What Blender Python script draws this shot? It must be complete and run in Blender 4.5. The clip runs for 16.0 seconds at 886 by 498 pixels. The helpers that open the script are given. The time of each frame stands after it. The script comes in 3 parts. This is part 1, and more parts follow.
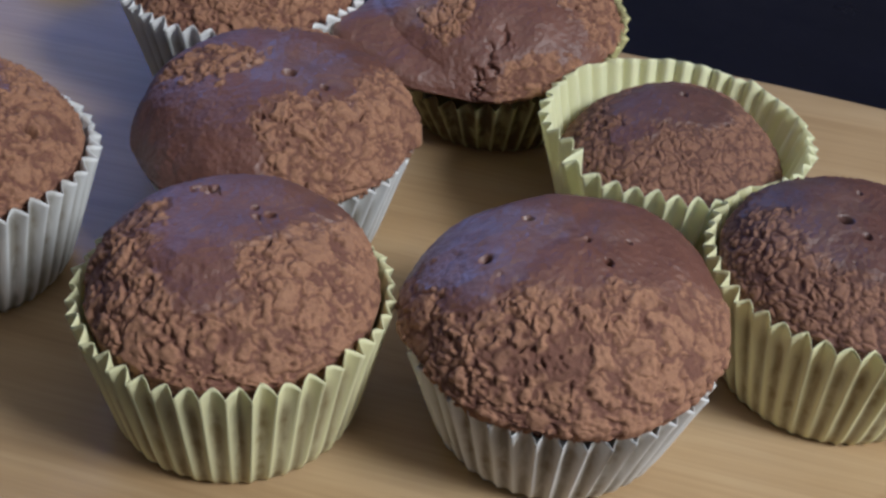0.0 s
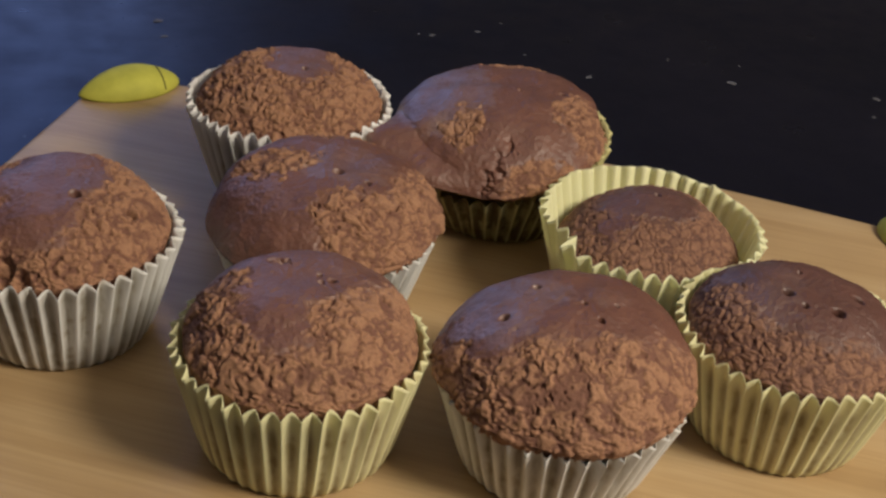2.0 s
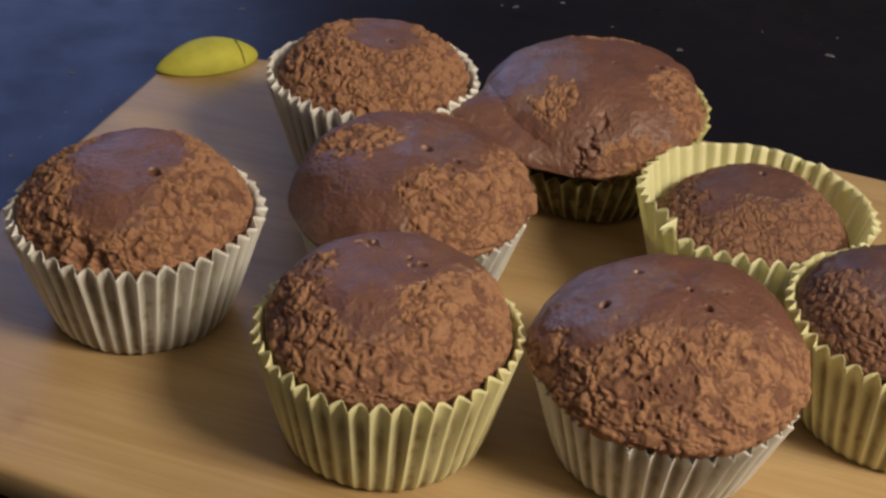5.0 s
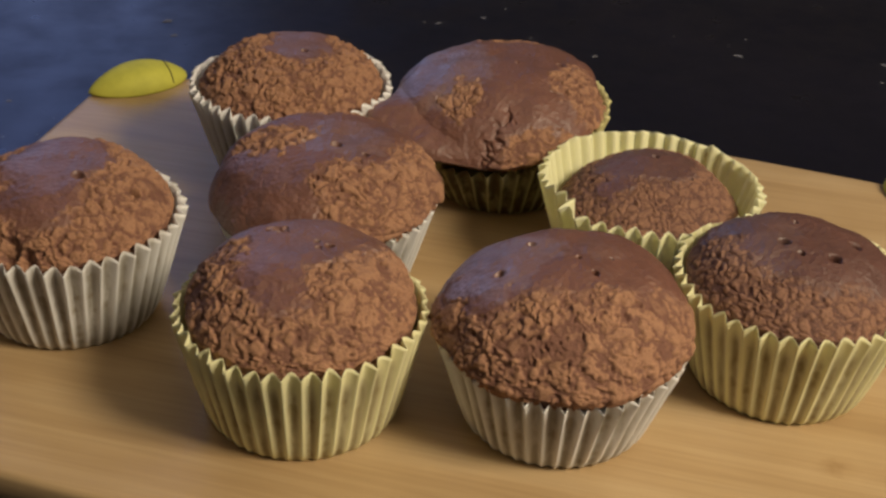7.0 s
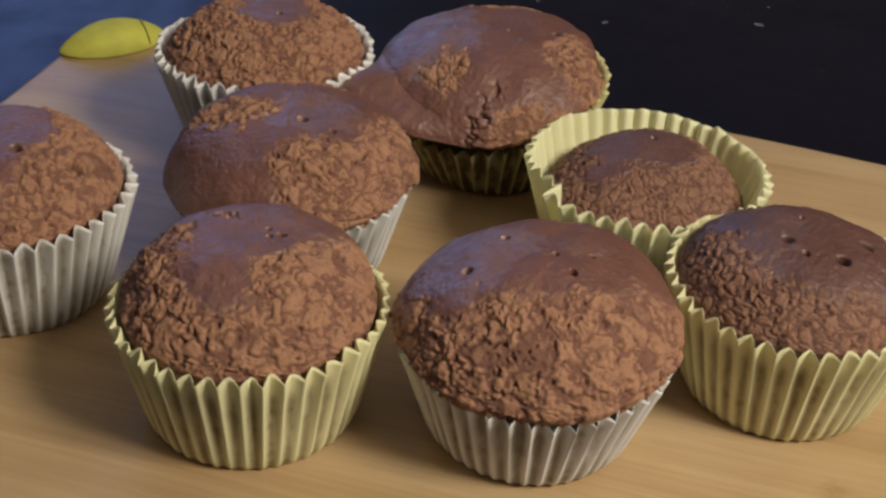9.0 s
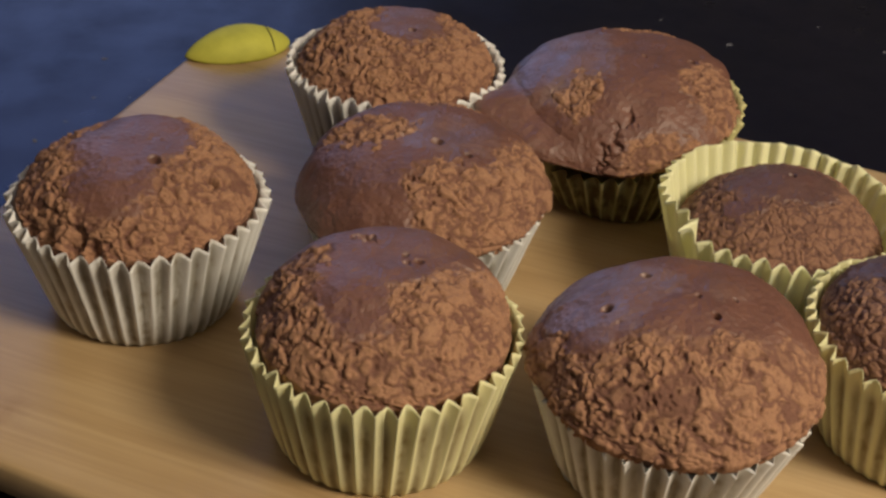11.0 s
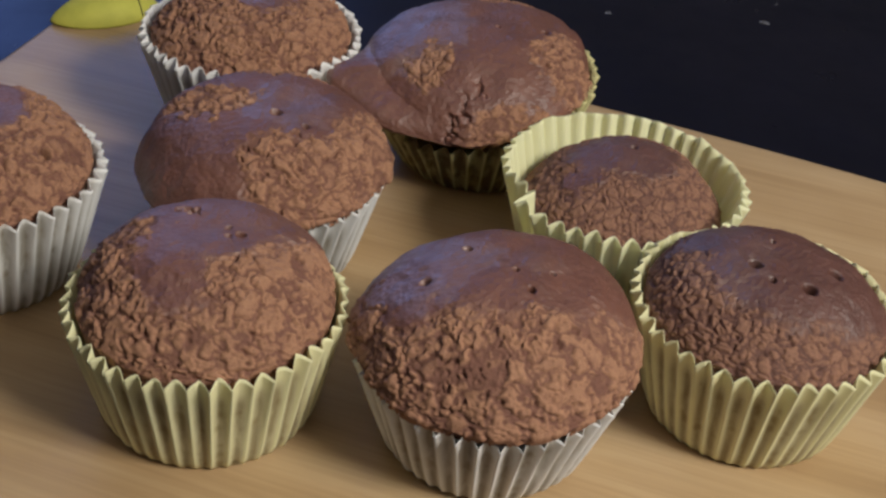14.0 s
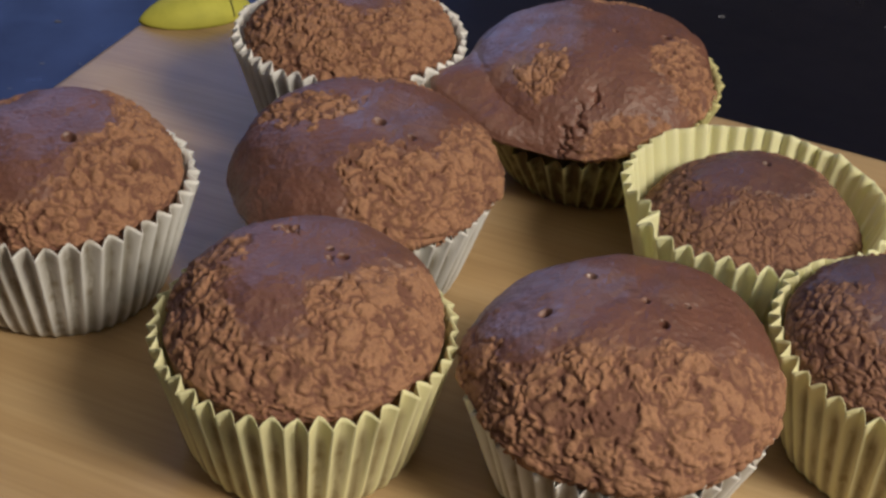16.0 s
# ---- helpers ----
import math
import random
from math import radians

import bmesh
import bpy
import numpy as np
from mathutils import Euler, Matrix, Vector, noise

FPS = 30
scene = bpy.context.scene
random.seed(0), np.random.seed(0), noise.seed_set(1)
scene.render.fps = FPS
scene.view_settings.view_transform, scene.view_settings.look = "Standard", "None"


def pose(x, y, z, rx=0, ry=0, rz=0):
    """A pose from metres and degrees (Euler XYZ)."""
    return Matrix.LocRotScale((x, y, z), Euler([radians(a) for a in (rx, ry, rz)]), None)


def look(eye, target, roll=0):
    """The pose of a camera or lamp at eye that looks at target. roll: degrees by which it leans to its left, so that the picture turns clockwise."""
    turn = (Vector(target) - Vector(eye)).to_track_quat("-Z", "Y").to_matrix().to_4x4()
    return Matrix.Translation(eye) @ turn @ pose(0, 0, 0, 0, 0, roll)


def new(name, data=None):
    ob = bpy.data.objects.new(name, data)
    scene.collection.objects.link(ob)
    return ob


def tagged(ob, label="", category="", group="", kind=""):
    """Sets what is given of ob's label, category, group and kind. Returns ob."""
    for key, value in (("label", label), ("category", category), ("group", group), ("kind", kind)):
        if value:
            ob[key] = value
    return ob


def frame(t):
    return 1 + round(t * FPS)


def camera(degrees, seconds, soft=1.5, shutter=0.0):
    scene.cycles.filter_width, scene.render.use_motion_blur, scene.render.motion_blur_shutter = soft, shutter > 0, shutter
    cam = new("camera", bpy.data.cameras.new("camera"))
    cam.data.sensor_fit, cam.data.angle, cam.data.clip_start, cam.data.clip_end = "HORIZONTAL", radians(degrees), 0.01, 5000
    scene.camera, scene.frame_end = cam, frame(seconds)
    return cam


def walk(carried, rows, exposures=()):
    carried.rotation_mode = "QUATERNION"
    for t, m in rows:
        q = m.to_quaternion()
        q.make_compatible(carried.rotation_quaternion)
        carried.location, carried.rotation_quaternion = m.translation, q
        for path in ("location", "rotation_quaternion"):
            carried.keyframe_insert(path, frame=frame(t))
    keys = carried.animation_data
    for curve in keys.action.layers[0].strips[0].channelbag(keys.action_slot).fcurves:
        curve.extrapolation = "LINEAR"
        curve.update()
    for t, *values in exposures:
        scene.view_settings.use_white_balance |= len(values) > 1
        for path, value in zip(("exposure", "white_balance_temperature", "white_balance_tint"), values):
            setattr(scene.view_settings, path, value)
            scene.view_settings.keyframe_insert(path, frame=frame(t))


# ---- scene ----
cam = camera(37.66, 16.0, soft=2.7)
PATH = [
    (0, -0.03873, -0.38299, 0.21197, 53.089, -4.006, -2.289),
    (0.5, -0.03634, -0.41391, 0.22767, 54.852, -4.901, -3.495),
    (1, -0.03743, -0.43173, 0.23355, 56.543, -5.041, -4.412),
    (1.5, -0.04822, -0.44501, 0.24001, 57.845, -5.269, -4.077),
    (2, -0.05951, -0.44851, 0.24108, 58.363, -5.392, -3.118),
    (2.5, -0.06698, -0.44640, 0.24117, 58.266, -5.306, -2.225),
    (3, -0.07186, -0.44175, 0.24041, 57.833, -5.123, -1.316),
    (3.5, -0.07127, -0.43546, 0.23796, 57.424, -4.937, -0.579),
    (4, -0.07381, -0.42661, 0.23411, 57.100, -4.617, -0.150),
    (4.2, -0.07111, -0.42787, 0.23258, 56.997, -4.485, -0.546),
    (6.3, -0.06187, -0.44265, 0.23199, 57.947, -3.118, -0.041),
    (6.5, -0.06036, -0.45212, 0.23496, 58.316, -2.830, -0.710),
    (7, -0.04774, -0.46073, 0.23214, 58.946, -2.466, -2.933),
    (7.5, -0.03596, -0.45393, 0.22738, 58.636, -2.400, -3.784),
    (8, -0.02828, -0.43731, 0.22206, 58.161, -2.239, -3.033),
    (8.5, -0.02819, -0.43225, 0.22072, 57.327, -2.266, -2.117),
    (9, -0.02873, -0.42731, 0.22310, 56.892, -2.819, -1.052),
    (9.5, -0.03286, -0.42525, 0.22543, 57.045, -3.191, -0.307),
    (10, -0.03620, -0.42164, 0.22377, 57.088, -3.183, 0.360),
    (10.2, -0.03994, -0.42163, 0.22441, 57.031, -3.150, 1.101),
    (12.3, -0.04581, -0.41463, 0.23100, 55.832, -3.510, 4.350),
    (12.5, -0.04272, -0.41621, 0.23164, 55.913, -3.467, 3.944),
    (13, -0.03228, -0.41730, 0.23011, 55.269, -3.808, 3.035),
    (13.5, -0.02097, -0.41633, 0.22918, 54.604, -4.492, 2.136),
    (14, -0.01461, -0.41706, 0.23265, 54.851, -4.770, 1.386),
    (14.5, -0.01256, -0.42856, 0.23192, 55.144, -4.460, 0.503),
    (15, -0.02099, -0.42390, 0.23147, 55.489, -4.175, 1.004),
    (15.5, -0.02130, -0.40241, 0.22210, 55.003, -3.483, 2.722),
    (16, -0.02467, -0.39070, 0.21975, 54.673, -3.664, 4.646),
]
BALANCE = [
    (0, 0, 4700, 10), (0.5, 0, 4750, 10), (1, 0, 4950, 10), (2, 0, 5900, 10), (3, 0, 6400, 10), (7, 0, 6450, 10), (8, 0, 6100, 10),
    (9, 0, 5750, 10), (10, 0, 5850, 10), (12.5, 0, 6850, 10), (13.5, 0, 5750, 10), (14.5, 0, 5150, 10), (15.2, 0, 5450, 10), (16, 0, 5800, 10),
]
walk(cam, [(t, pose(*p)) for t, *p in PATH], BALANCE)

# ---- light: a blue dusk window behind the table, a warm lamp over the near right side ----
world = bpy.data.worlds.new("dusk")
scene.world = world
world.use_nodes = True
sky = world.node_tree.nodes.new("ShaderNodeTexSky")
sky.sky_type, sky.sun_disc = "NISHITA", False
sky.sun_elevation, sky.sun_rotation = radians(3), radians(200)
world.node_tree.links.new(sky.outputs[0], world.node_tree.nodes["Background"].inputs[0])
world.node_tree.nodes["Background"].inputs[1].default_value = 0.06


def area_lamp(name, m, power, colour, sx, sy):
    data = bpy.data.lights.new(name, "AREA")
    data.shape, data.size, data.size_y, data.energy, data.color = "RECTANGLE", sx, sy, power, colour
    ob = new(name, data)
    ob.matrix_world = m
    return ob


area_lamp("window_daylight", look((-0.95, 1.98, 1.12), (-0.2, 0.0, 0.0)), 8.2, (0.38, 0.50, 1.0), 1.25, 1.2)
LAMP_AT = (0.55, -0.56, 0.67)
bulb = bpy.data.lights.new("lamp_bulb", "POINT")
bulb.energy, bulb.color, bulb.shadow_soft_size = 38, (1.0, 0.83, 0.60), 0.15
new("lamp_bulb", bulb).location = LAMP_AT
scene.view_settings.exposure = 0.0


# ---- materials ----
def material(name):
    m = bpy.data.materials.new(name)
    m.use_nodes = True
    nodes, links = m.node_tree.nodes, m.node_tree.links
    return m, nodes, links, nodes["Principled BSDF"]


def noise_node(nodes, links, scale, detail=4, rough=0.55, vector=None):
    n = nodes.new("ShaderNodeTexNoise")
    n.inputs["Scale"].default_value, n.inputs["Detail"].default_value = scale, detail
    n.inputs["Roughness"].default_value = rough
    if vector is not None:
        links.new(vector, n.inputs["Vector"])
    return n


def ramp(nodes, links, source, stops):
    r = nodes.new("ShaderNodeValToRGB")
    while len(r.color_ramp.elements) < len(stops):
        r.color_ramp.elements.new(0.5)
    for e, (p, c) in zip(r.color_ramp.elements, stops):
        e.position, e.color = p, (*c, 1)
    links.new(source, r.inputs[0])
    return r.outputs[0]


def mix(nodes, links, factor, a, b, mode="MIX"):
    n = nodes.new("ShaderNodeMix")
    n.data_type, n.blend_type = "RGBA", mode
    for slot, v in ((0, factor), (6, a), (7, b)):
        if isinstance(v, bpy.types.NodeSocket):
            links.new(v, n.inputs[slot])
        elif slot == 0:
            n.inputs[0].default_value = v
        else:
            n.inputs[slot].default_value = (*v, 1)
    return n.outputs[2]


def bump(nodes, links, bsdf, height, strength, distance, after=None):
    b = nodes.new("ShaderNodeBump")
    b.inputs["Strength"].default_value, b.inputs["Distance"].default_value = strength, distance
    links.new(height, b.inputs["Height"])
    if after is not None:
        links.new(after, b.inputs["Normal"])
    links.new(b.outputs[0], bsdf.inputs["Normal"])
    return b.outputs[0]


def coords(nodes, links, scale=(1, 1, 1)):
    tc = nodes.new("ShaderNodeTexCoord")
    mp = nodes.new("ShaderNodeMapping")
    mp.inputs["Scale"].default_value = scale
    links.new(tc.outputs["Object"], mp.inputs["Vector"])
    return mp.outputs[0]


def attribute(nodes, name):
    a = nodes.new("ShaderNodeAttribute")
    a.attribute_name = name
    return a.outputs["Fac"]


def cake_material(name, crumb, crumb_light, skin, skin_dark):
    m, nodes, links, bsdf = material(name)
    v = coords(nodes, links)
    fine = noise_node(nodes, links, 900, 5, 0.65, v)
    broad = noise_node(nodes, links, 90, 4, 0.6, v)
    # pale dry plates of broken crust; darker moist crumb also paints crack shade
    shaded_bed = ramp(nodes, links, fine.outputs[0], [(0.25, crumb), (0.75, skin)])
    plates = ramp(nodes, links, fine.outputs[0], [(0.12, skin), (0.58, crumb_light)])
    crumb_c = mix(nodes, links, attribute(nodes, "crust"), shaded_bed, plates)
    skin_c = ramp(nodes, links, broad.outputs[0], [(0.3, skin_dark), (0.7, skin)])
    mottle = ramp(nodes, links, fine.outputs[0], [(0.3, (0.82, 0.80, 0.80)), (0.75, (1.12, 1.12, 1.12))])
    skin_c = mix(nodes, links, 1.0, skin_c, mottle, "MULTIPLY")
    mask = attribute(nodes, "skin")
    links.new(mix(nodes, links, mask, crumb_c, skin_c), bsdf.inputs["Base Color"])
    rr = ramp(nodes, links, mask, [(0.0, (0.85, 0.85, 0.85)), (1.0, (0.50, 0.50, 0.50))])
    links.new(rr, bsdf.inputs["Roughness"])
    bsdf.inputs["Specular IOR Level"].default_value = 0.65
    # a thin greasy film where the skin is unbroken
    links.new(attribute(nodes, "film"), bsdf.inputs["Coat Weight"])
    bsdf.inputs["Coat Roughness"].default_value, bsdf.inputs["Coat IOR"].default_value = 0.47, 2.25
    pores = nodes.new("ShaderNodeTexVoronoi")
    pores.inputs["Scale"].default_value = 650
    links.new(v, pores.inputs["Vector"])
    one = bump(nodes, links, bsdf, fine.outputs[0], 0.40, 0.0007)
    links.new(bump(nodes, links, bsdf, pores.outputs[0], 0.30, 0.0004, one), bsdf.inputs["Coat Normal"])
    return m


def paper_material(name, clean, grease, through_light=0.24):
    m, nodes, links, bsdf = material(name)
    v = coords(nodes, links)
    blot = noise_node(nodes, links, 260, 4, 0.6, coords(nodes, links, (1, 1, 0.22)))
    fibre = noise_node(nodes, links, 1400, 3, 0.6, v)
    fac = nodes.new("ShaderNodeMath")
    fac.operation, fac.use_clamp = "MULTIPLY_ADD", True
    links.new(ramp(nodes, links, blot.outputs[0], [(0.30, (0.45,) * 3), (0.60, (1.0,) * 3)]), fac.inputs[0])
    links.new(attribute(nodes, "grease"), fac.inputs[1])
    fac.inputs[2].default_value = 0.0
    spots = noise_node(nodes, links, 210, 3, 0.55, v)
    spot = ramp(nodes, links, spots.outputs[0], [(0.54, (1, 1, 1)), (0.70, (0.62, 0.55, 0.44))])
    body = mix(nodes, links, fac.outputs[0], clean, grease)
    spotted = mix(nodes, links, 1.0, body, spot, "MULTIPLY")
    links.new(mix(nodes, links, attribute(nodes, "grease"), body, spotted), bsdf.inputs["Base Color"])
    bsdf.inputs["Roughness"].default_value = 0.6
    bsdf.inputs["Specular IOR Level"].default_value = 0.3
    bump(nodes, links, bsdf, fibre.outputs[0], 0.25, 0.0002)
    # thin paper lets some light through
    thin = nodes.new("ShaderNodeBsdfTranslucent")
    links.new(body, thin.inputs[0])
    both = nodes.new("ShaderNodeMixShader")
    both.inputs[0].default_value = through_light
    links.new(bsdf.outputs[0], both.inputs[1])
    links.new(thin.outputs[0], both.inputs[2])
    links.new(both.outputs[0], nodes["Material Output"].inputs["Surface"])
    return m


def wood_material(name):
    m, nodes, links, bsdf = material(name)
    long_v = coords(nodes, links, (3.0, 38, 38))
    fine_v = coords(nodes, links, (14, 700, 700))
    v = coords(nodes, links, (1, 1, 1))
    figure = noise_node(nodes, links, 1.0, 5, 0.6, long_v)
    figure.inputs["Distortion"].default_value = 0.7
    grain = noise_node(nodes, links, 1.0, 4, 0.6, fine_v)
    patch = noise_node(nodes, links, 14, 3, 0.5, v)
    c = ramp(nodes, links, figure.outputs[0], [(0.28, (0.34, 0.225, 0.110)), (0.5, (0.46, 0.325, 0.172)), (0.72, (0.56, 0.425, 0.250))])
    g = ramp(nodes, links, grain.outputs[0], [(0.3, (0.90, 0.88, 0.85)), (0.7, (1.04, 1.04, 1.04))])
    p = ramp(nodes, links, patch.outputs[0], [(0.3, (0.88, 0.85, 0.80)), (0.7, (1.05, 1.05, 1.05))])
    c = mix(nodes, links, 1.0, c, g, "MULTIPLY")
    c = mix(nodes, links, 1.0, c, p, "MULTIPLY")
    wob = noise_node(nodes, links, 260, 3, 0.6, v)
    for x, y, r in ((0.1292, -0.0605, 0.0042), (0.1322, -0.0590, 0.0025), (-0.1098, -0.1110, 0.0060)):
        near = nodes.new("ShaderNodeVectorMath")
        near.operation = "DISTANCE"
        links.new(v, near.inputs[0])
        near.inputs[1].default_value = (x, y, 0)
        mark = nodes.new("ShaderNodeMath")
        mark.operation = "MULTIPLY_ADD"
        links.new(wob.outputs[0], mark.inputs[0])
        mark.inputs[1].default_value = r * 1.6
        links.new(near.outputs["Value"], mark.inputs[2])
        tone = ramp(nodes, links, mark.outputs[0], [(r * 0.75, (0.80, 0.74, 0.66)), (r * 1.9, (1, 1, 1))])
        c = mix(nodes, links, 1.0, c, tone, "MULTIPLY")
    links.new(c, bsdf.inputs["Base Color"])
    links.new(ramp(nodes, links, figure.outputs[0], [(0.2, (0.36,) * 3), (0.8, (0.50,) * 3)]), bsdf.inputs["Roughness"])
    bump(nodes, links, bsdf, grain.outputs[0], 0.12, 0.0003)
    return m


def plain_material(name, colour, dark, scale, rough, strength=0.1, distance=0.001, metal=0.0, spec=0.5):
    m, nodes, links, bsdf = material(name)
    v = coords(nodes, links)
    n = noise_node(nodes, links, scale, 5, 0.6, v)
    links.new(ramp(nodes, links, n.outputs[0], [(0.3, dark), (0.7, colour)]), bsdf.inputs["Base Color"])
    bsdf.inputs["Roughness"].default_value, bsdf.inputs["Metallic"].default_value = rough, metal
    bsdf.inputs["Specular IOR Level"].default_value = spec
    bump(nodes, links, bsdf, n.outputs[0], strength, distance)
    return m


def table_material():
    m, nodes, links, bsdf = material("dark_table_paint")
    v = coords(nodes, links)
    broad = noise_node(nodes, links, 9, 4, 0.6, v)
    smear = noise_node(nodes, links, 40, 5, 0.6, v)
    dust = noise_node(nodes, links, 260, 3, 0.7, v)
    c = ramp(nodes, links, broad.outputs[0], [(0.3, (0.005, 0.005, 0.010)), (0.7, (0.010, 0.009, 0.016))])
    speck = ramp(nodes, links, dust.outputs[0], [(0.71, (0, 0, 0)), (0.80, (0.05, 0.05, 0.055))])
    links.new(mix(nodes, links, 1.0, c, speck, "ADD"), bsdf.inputs["Base Color"])
    links.new(ramp(nodes, links, smear.outputs[0], [(0.3, (0.26,) * 3), (0.75, (0.44,) * 3)]), bsdf.inputs["Roughness"])
    bsdf.inputs["Specular IOR Level"].default_value = 0.24
    bsdf.inputs["Specular Tint"].default_value = (0.26, 0.46, 1.0, 1)
    bump(nodes, links, bsdf, smear.outputs[0], 0.05, 0.001)
    return m


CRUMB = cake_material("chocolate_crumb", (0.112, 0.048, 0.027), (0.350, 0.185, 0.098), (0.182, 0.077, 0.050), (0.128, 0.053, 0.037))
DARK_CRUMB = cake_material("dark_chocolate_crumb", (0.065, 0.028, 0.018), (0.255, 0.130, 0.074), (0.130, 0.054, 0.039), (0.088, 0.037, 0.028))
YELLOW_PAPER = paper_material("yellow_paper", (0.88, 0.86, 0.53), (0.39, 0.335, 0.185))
CLEAN_PAPER = paper_material("clean_yellow_paper", (0.97, 0.97, 0.68), (0.84, 0.83, 0.56), 0.42)
# greasy yellow paper, with the overhang's shade also put into its dark colour
SHADED_GREASY_PAPER = paper_material("shaded_greasy_yellow_paper", (0.74, 0.71, 0.36), (0.13, 0.10, 0.048))
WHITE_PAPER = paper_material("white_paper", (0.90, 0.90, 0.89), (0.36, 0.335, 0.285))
WOOD = wood_material("board_wood")
RUBBER = plain_material("yellow_rubber", (0.54, 0.53, 0.075), (0.42, 0.42, 0.055), 120, 0.75, 0.15, 0.0006)
SPLIT = plain_material("dark_split", (0.05, 0.05, 0.012), (0.03, 0.03, 0.008), 300, 0.9)
TABLE = table_material()
WALL = plain_material("wall_paint", (0.30, 0.29, 0.285), (0.26, 0.255, 0.25), 6, 0.9)
CEILING = plain_material("ceiling_paint", (0.82, 0.81, 0.80), (0.77, 0.76, 0.75), 5, 0.9)
FLOOR = plain_material("floor_boards", (0.16, 0.10, 0.06), (0.10, 0.06, 0.035), 12, 0.5)
FRAME = plain_material("frame_paint", (0.72, 0.72, 0.70), (0.62, 0.62, 0.60), 25, 0.45)
CRUST = plain_material("crumb_bits", (0.42, 0.36, 0.26), (0.25, 0.18, 0.11), 900, 0.9)
FLAKE = plain_material("grey_flakes", (0.17, 0.17, 0.19), (0.05, 0.05, 0.06), 700, 0.9)
SHADE = plain_material("lamp_metal", (0.12, 0.12, 0.12), (0.09, 0.09, 0.09), 40, 0.4)


# ---- mesh helpers ----
def part(name, bm, mat, parent=None, label=""):
    me = bpy.data.meshes.new(name)
    bm.to_mesh(me)
    bm.free()
    me.materials.append(mat)
    ob = new(name, me)
    ob.parent = parent
    if label:
        ob["label"] = label
    return ob


def grid_mesh(name, rings, mat, parent=None, label="", cap_start=False, cap_end=False, closed=False, values=None):
    """Rings of points (rows x columns x 3), wrapped round the columns, as one smooth mesh."""
    n, k, _ = rings.shape
    verts = rings.reshape(-1, 3)
    idx = np.arange(n * k).reshape(n, k)
    nxt = np.roll(idx, -1, 1)
    a, b = (idx, nxt) if closed else (idx[:-1], nxt[:-1])
    c, d = (np.roll(nxt, -1, 0), np.roll(idx, -1, 0)) if closed else (nxt[1:], idx[1:])
    quads = np.stack([a, b, c, d], -1).reshape(-1, 4)
    extra = ([idx[0][::-1]] if cap_start else []) + ([idx[-1]] if cap_end else [])
    loops = np.concatenate([quads.ravel(), *extra]) if extra else quads.ravel()
    sizes = np.concatenate([np.full(len(quads), 4), [len(e) for e in extra]]).astype(int)
    me = bpy.data.meshes.new(name)
    me.vertices.add(len(verts))
    me.vertices.foreach_set("co", verts.astype(np.float32).ravel())
    me.loops.add(len(loops))
    me.loops.foreach_set("vertex_index", loops.astype(np.int32))
    me.polygons.add(len(sizes))
    me.polygons.foreach_set("loop_start", (np.cumsum(sizes) - sizes).astype(np.int32))
    me.polygons.foreach_set("use_smooth", np.ones(len(sizes), bool))
    for key, v in (values or {}).items():
        me.attributes.new(key, "FLOAT", "POINT").data.foreach_set("value", v.astype(np.float32).ravel())
    me.update(calc_edges=True)
    me.validate()
    me.materials.append(mat)
    ob = new(name, me)
    ob.parent = parent
    if label:
        ob["label"] = label
    return ob


def box(sx, sy, sz, bevel=0.0, at=(0, 0, 0), segments=2):
    bm = bmesh.new()
    bmesh.ops.create_cube(bm, size=1, matrix=Matrix.Translation(at) @ Matrix.Diagonal((sx, sy, sz, 1)))
    if bevel:
        bmesh.ops.bevel(bm, geom=bm.edges[:], offset=bevel, segments=segments, affect="EDGES", profile=0.5)
    return bm


# ---- noise on arrays ----
def hashed(i, j, k, seed):
    h = (i * 374761393 + j * 668265263 + k * 2147483647 + seed * 974634777) & 0xFFFFFFFF
    h = ((h ^ (h >> 13)) * 1274126177) & 0xFFFFFFFF
    h = ((h ^ (h >> 15)) * 2246822519) & 0xFFFFFFFF
    return ((h ^ (h >> 16)) & 0xFFFF) / 65535.0


def soft_noise(p, seed):
    """Smooth noise from -1 to 1 at an array of points."""
    base = np.floor(p).astype(np.int64)
    f = p - base
    f = f * f * f * (f * (f * 6 - 15) + 10)
    out = 0
    for a in (0, 1):
        for b in (0, 1):
            for c in (0, 1):
                w = (f[..., 0] if a else 1 - f[..., 0]) * (f[..., 1] if b else 1 - f[..., 1]) * (f[..., 2] if c else 1 - f[..., 2])
                out = out + w * hashed(base[..., 0] + a, base[..., 1] + b, base[..., 2] + c, seed)
    return out * 2 - 1


def octaves(p, seed, n=3):
    return sum(soft_noise(p * 2**i, seed + i) * 0.5**i for i in range(n))


def cells(p, seed):
    """Distances to the two nearest scattered points, and a random value of the nearest."""
    base = np.floor(p).astype(np.int64)
    d1, d2, who = np.full(p.shape[:-1], 9.0), np.full(p.shape[:-1], 9.0), np.zeros(p.shape[:-1])
    for a in (-1, 0, 1):
        for b in (-1, 0, 1):
            for c in (-1, 0, 1):
                i, j, k = base[..., 0] + a, base[..., 1] + b, base[..., 2] + c
                q = np.stack([i + hashed(i, j, k, seed), j + hashed(i, j, k, seed + 1), k + hashed(i, j, k, seed + 2)], -1)
                d = np.linalg.norm(p - q, axis=-1)
                near = d < d1
                d2 = np.where(near, d1, np.minimum(d2, d))
                who = np.where(near, hashed(i, j, k, seed + 3), who)
                d1 = np.minimum(d1, d)
    return d1, d2, who


def smooth(lo, hi, v):
    t = np.clip((v - lo) / (hi - lo), 0, 1)
    return t * t * (3 - 2 * t)


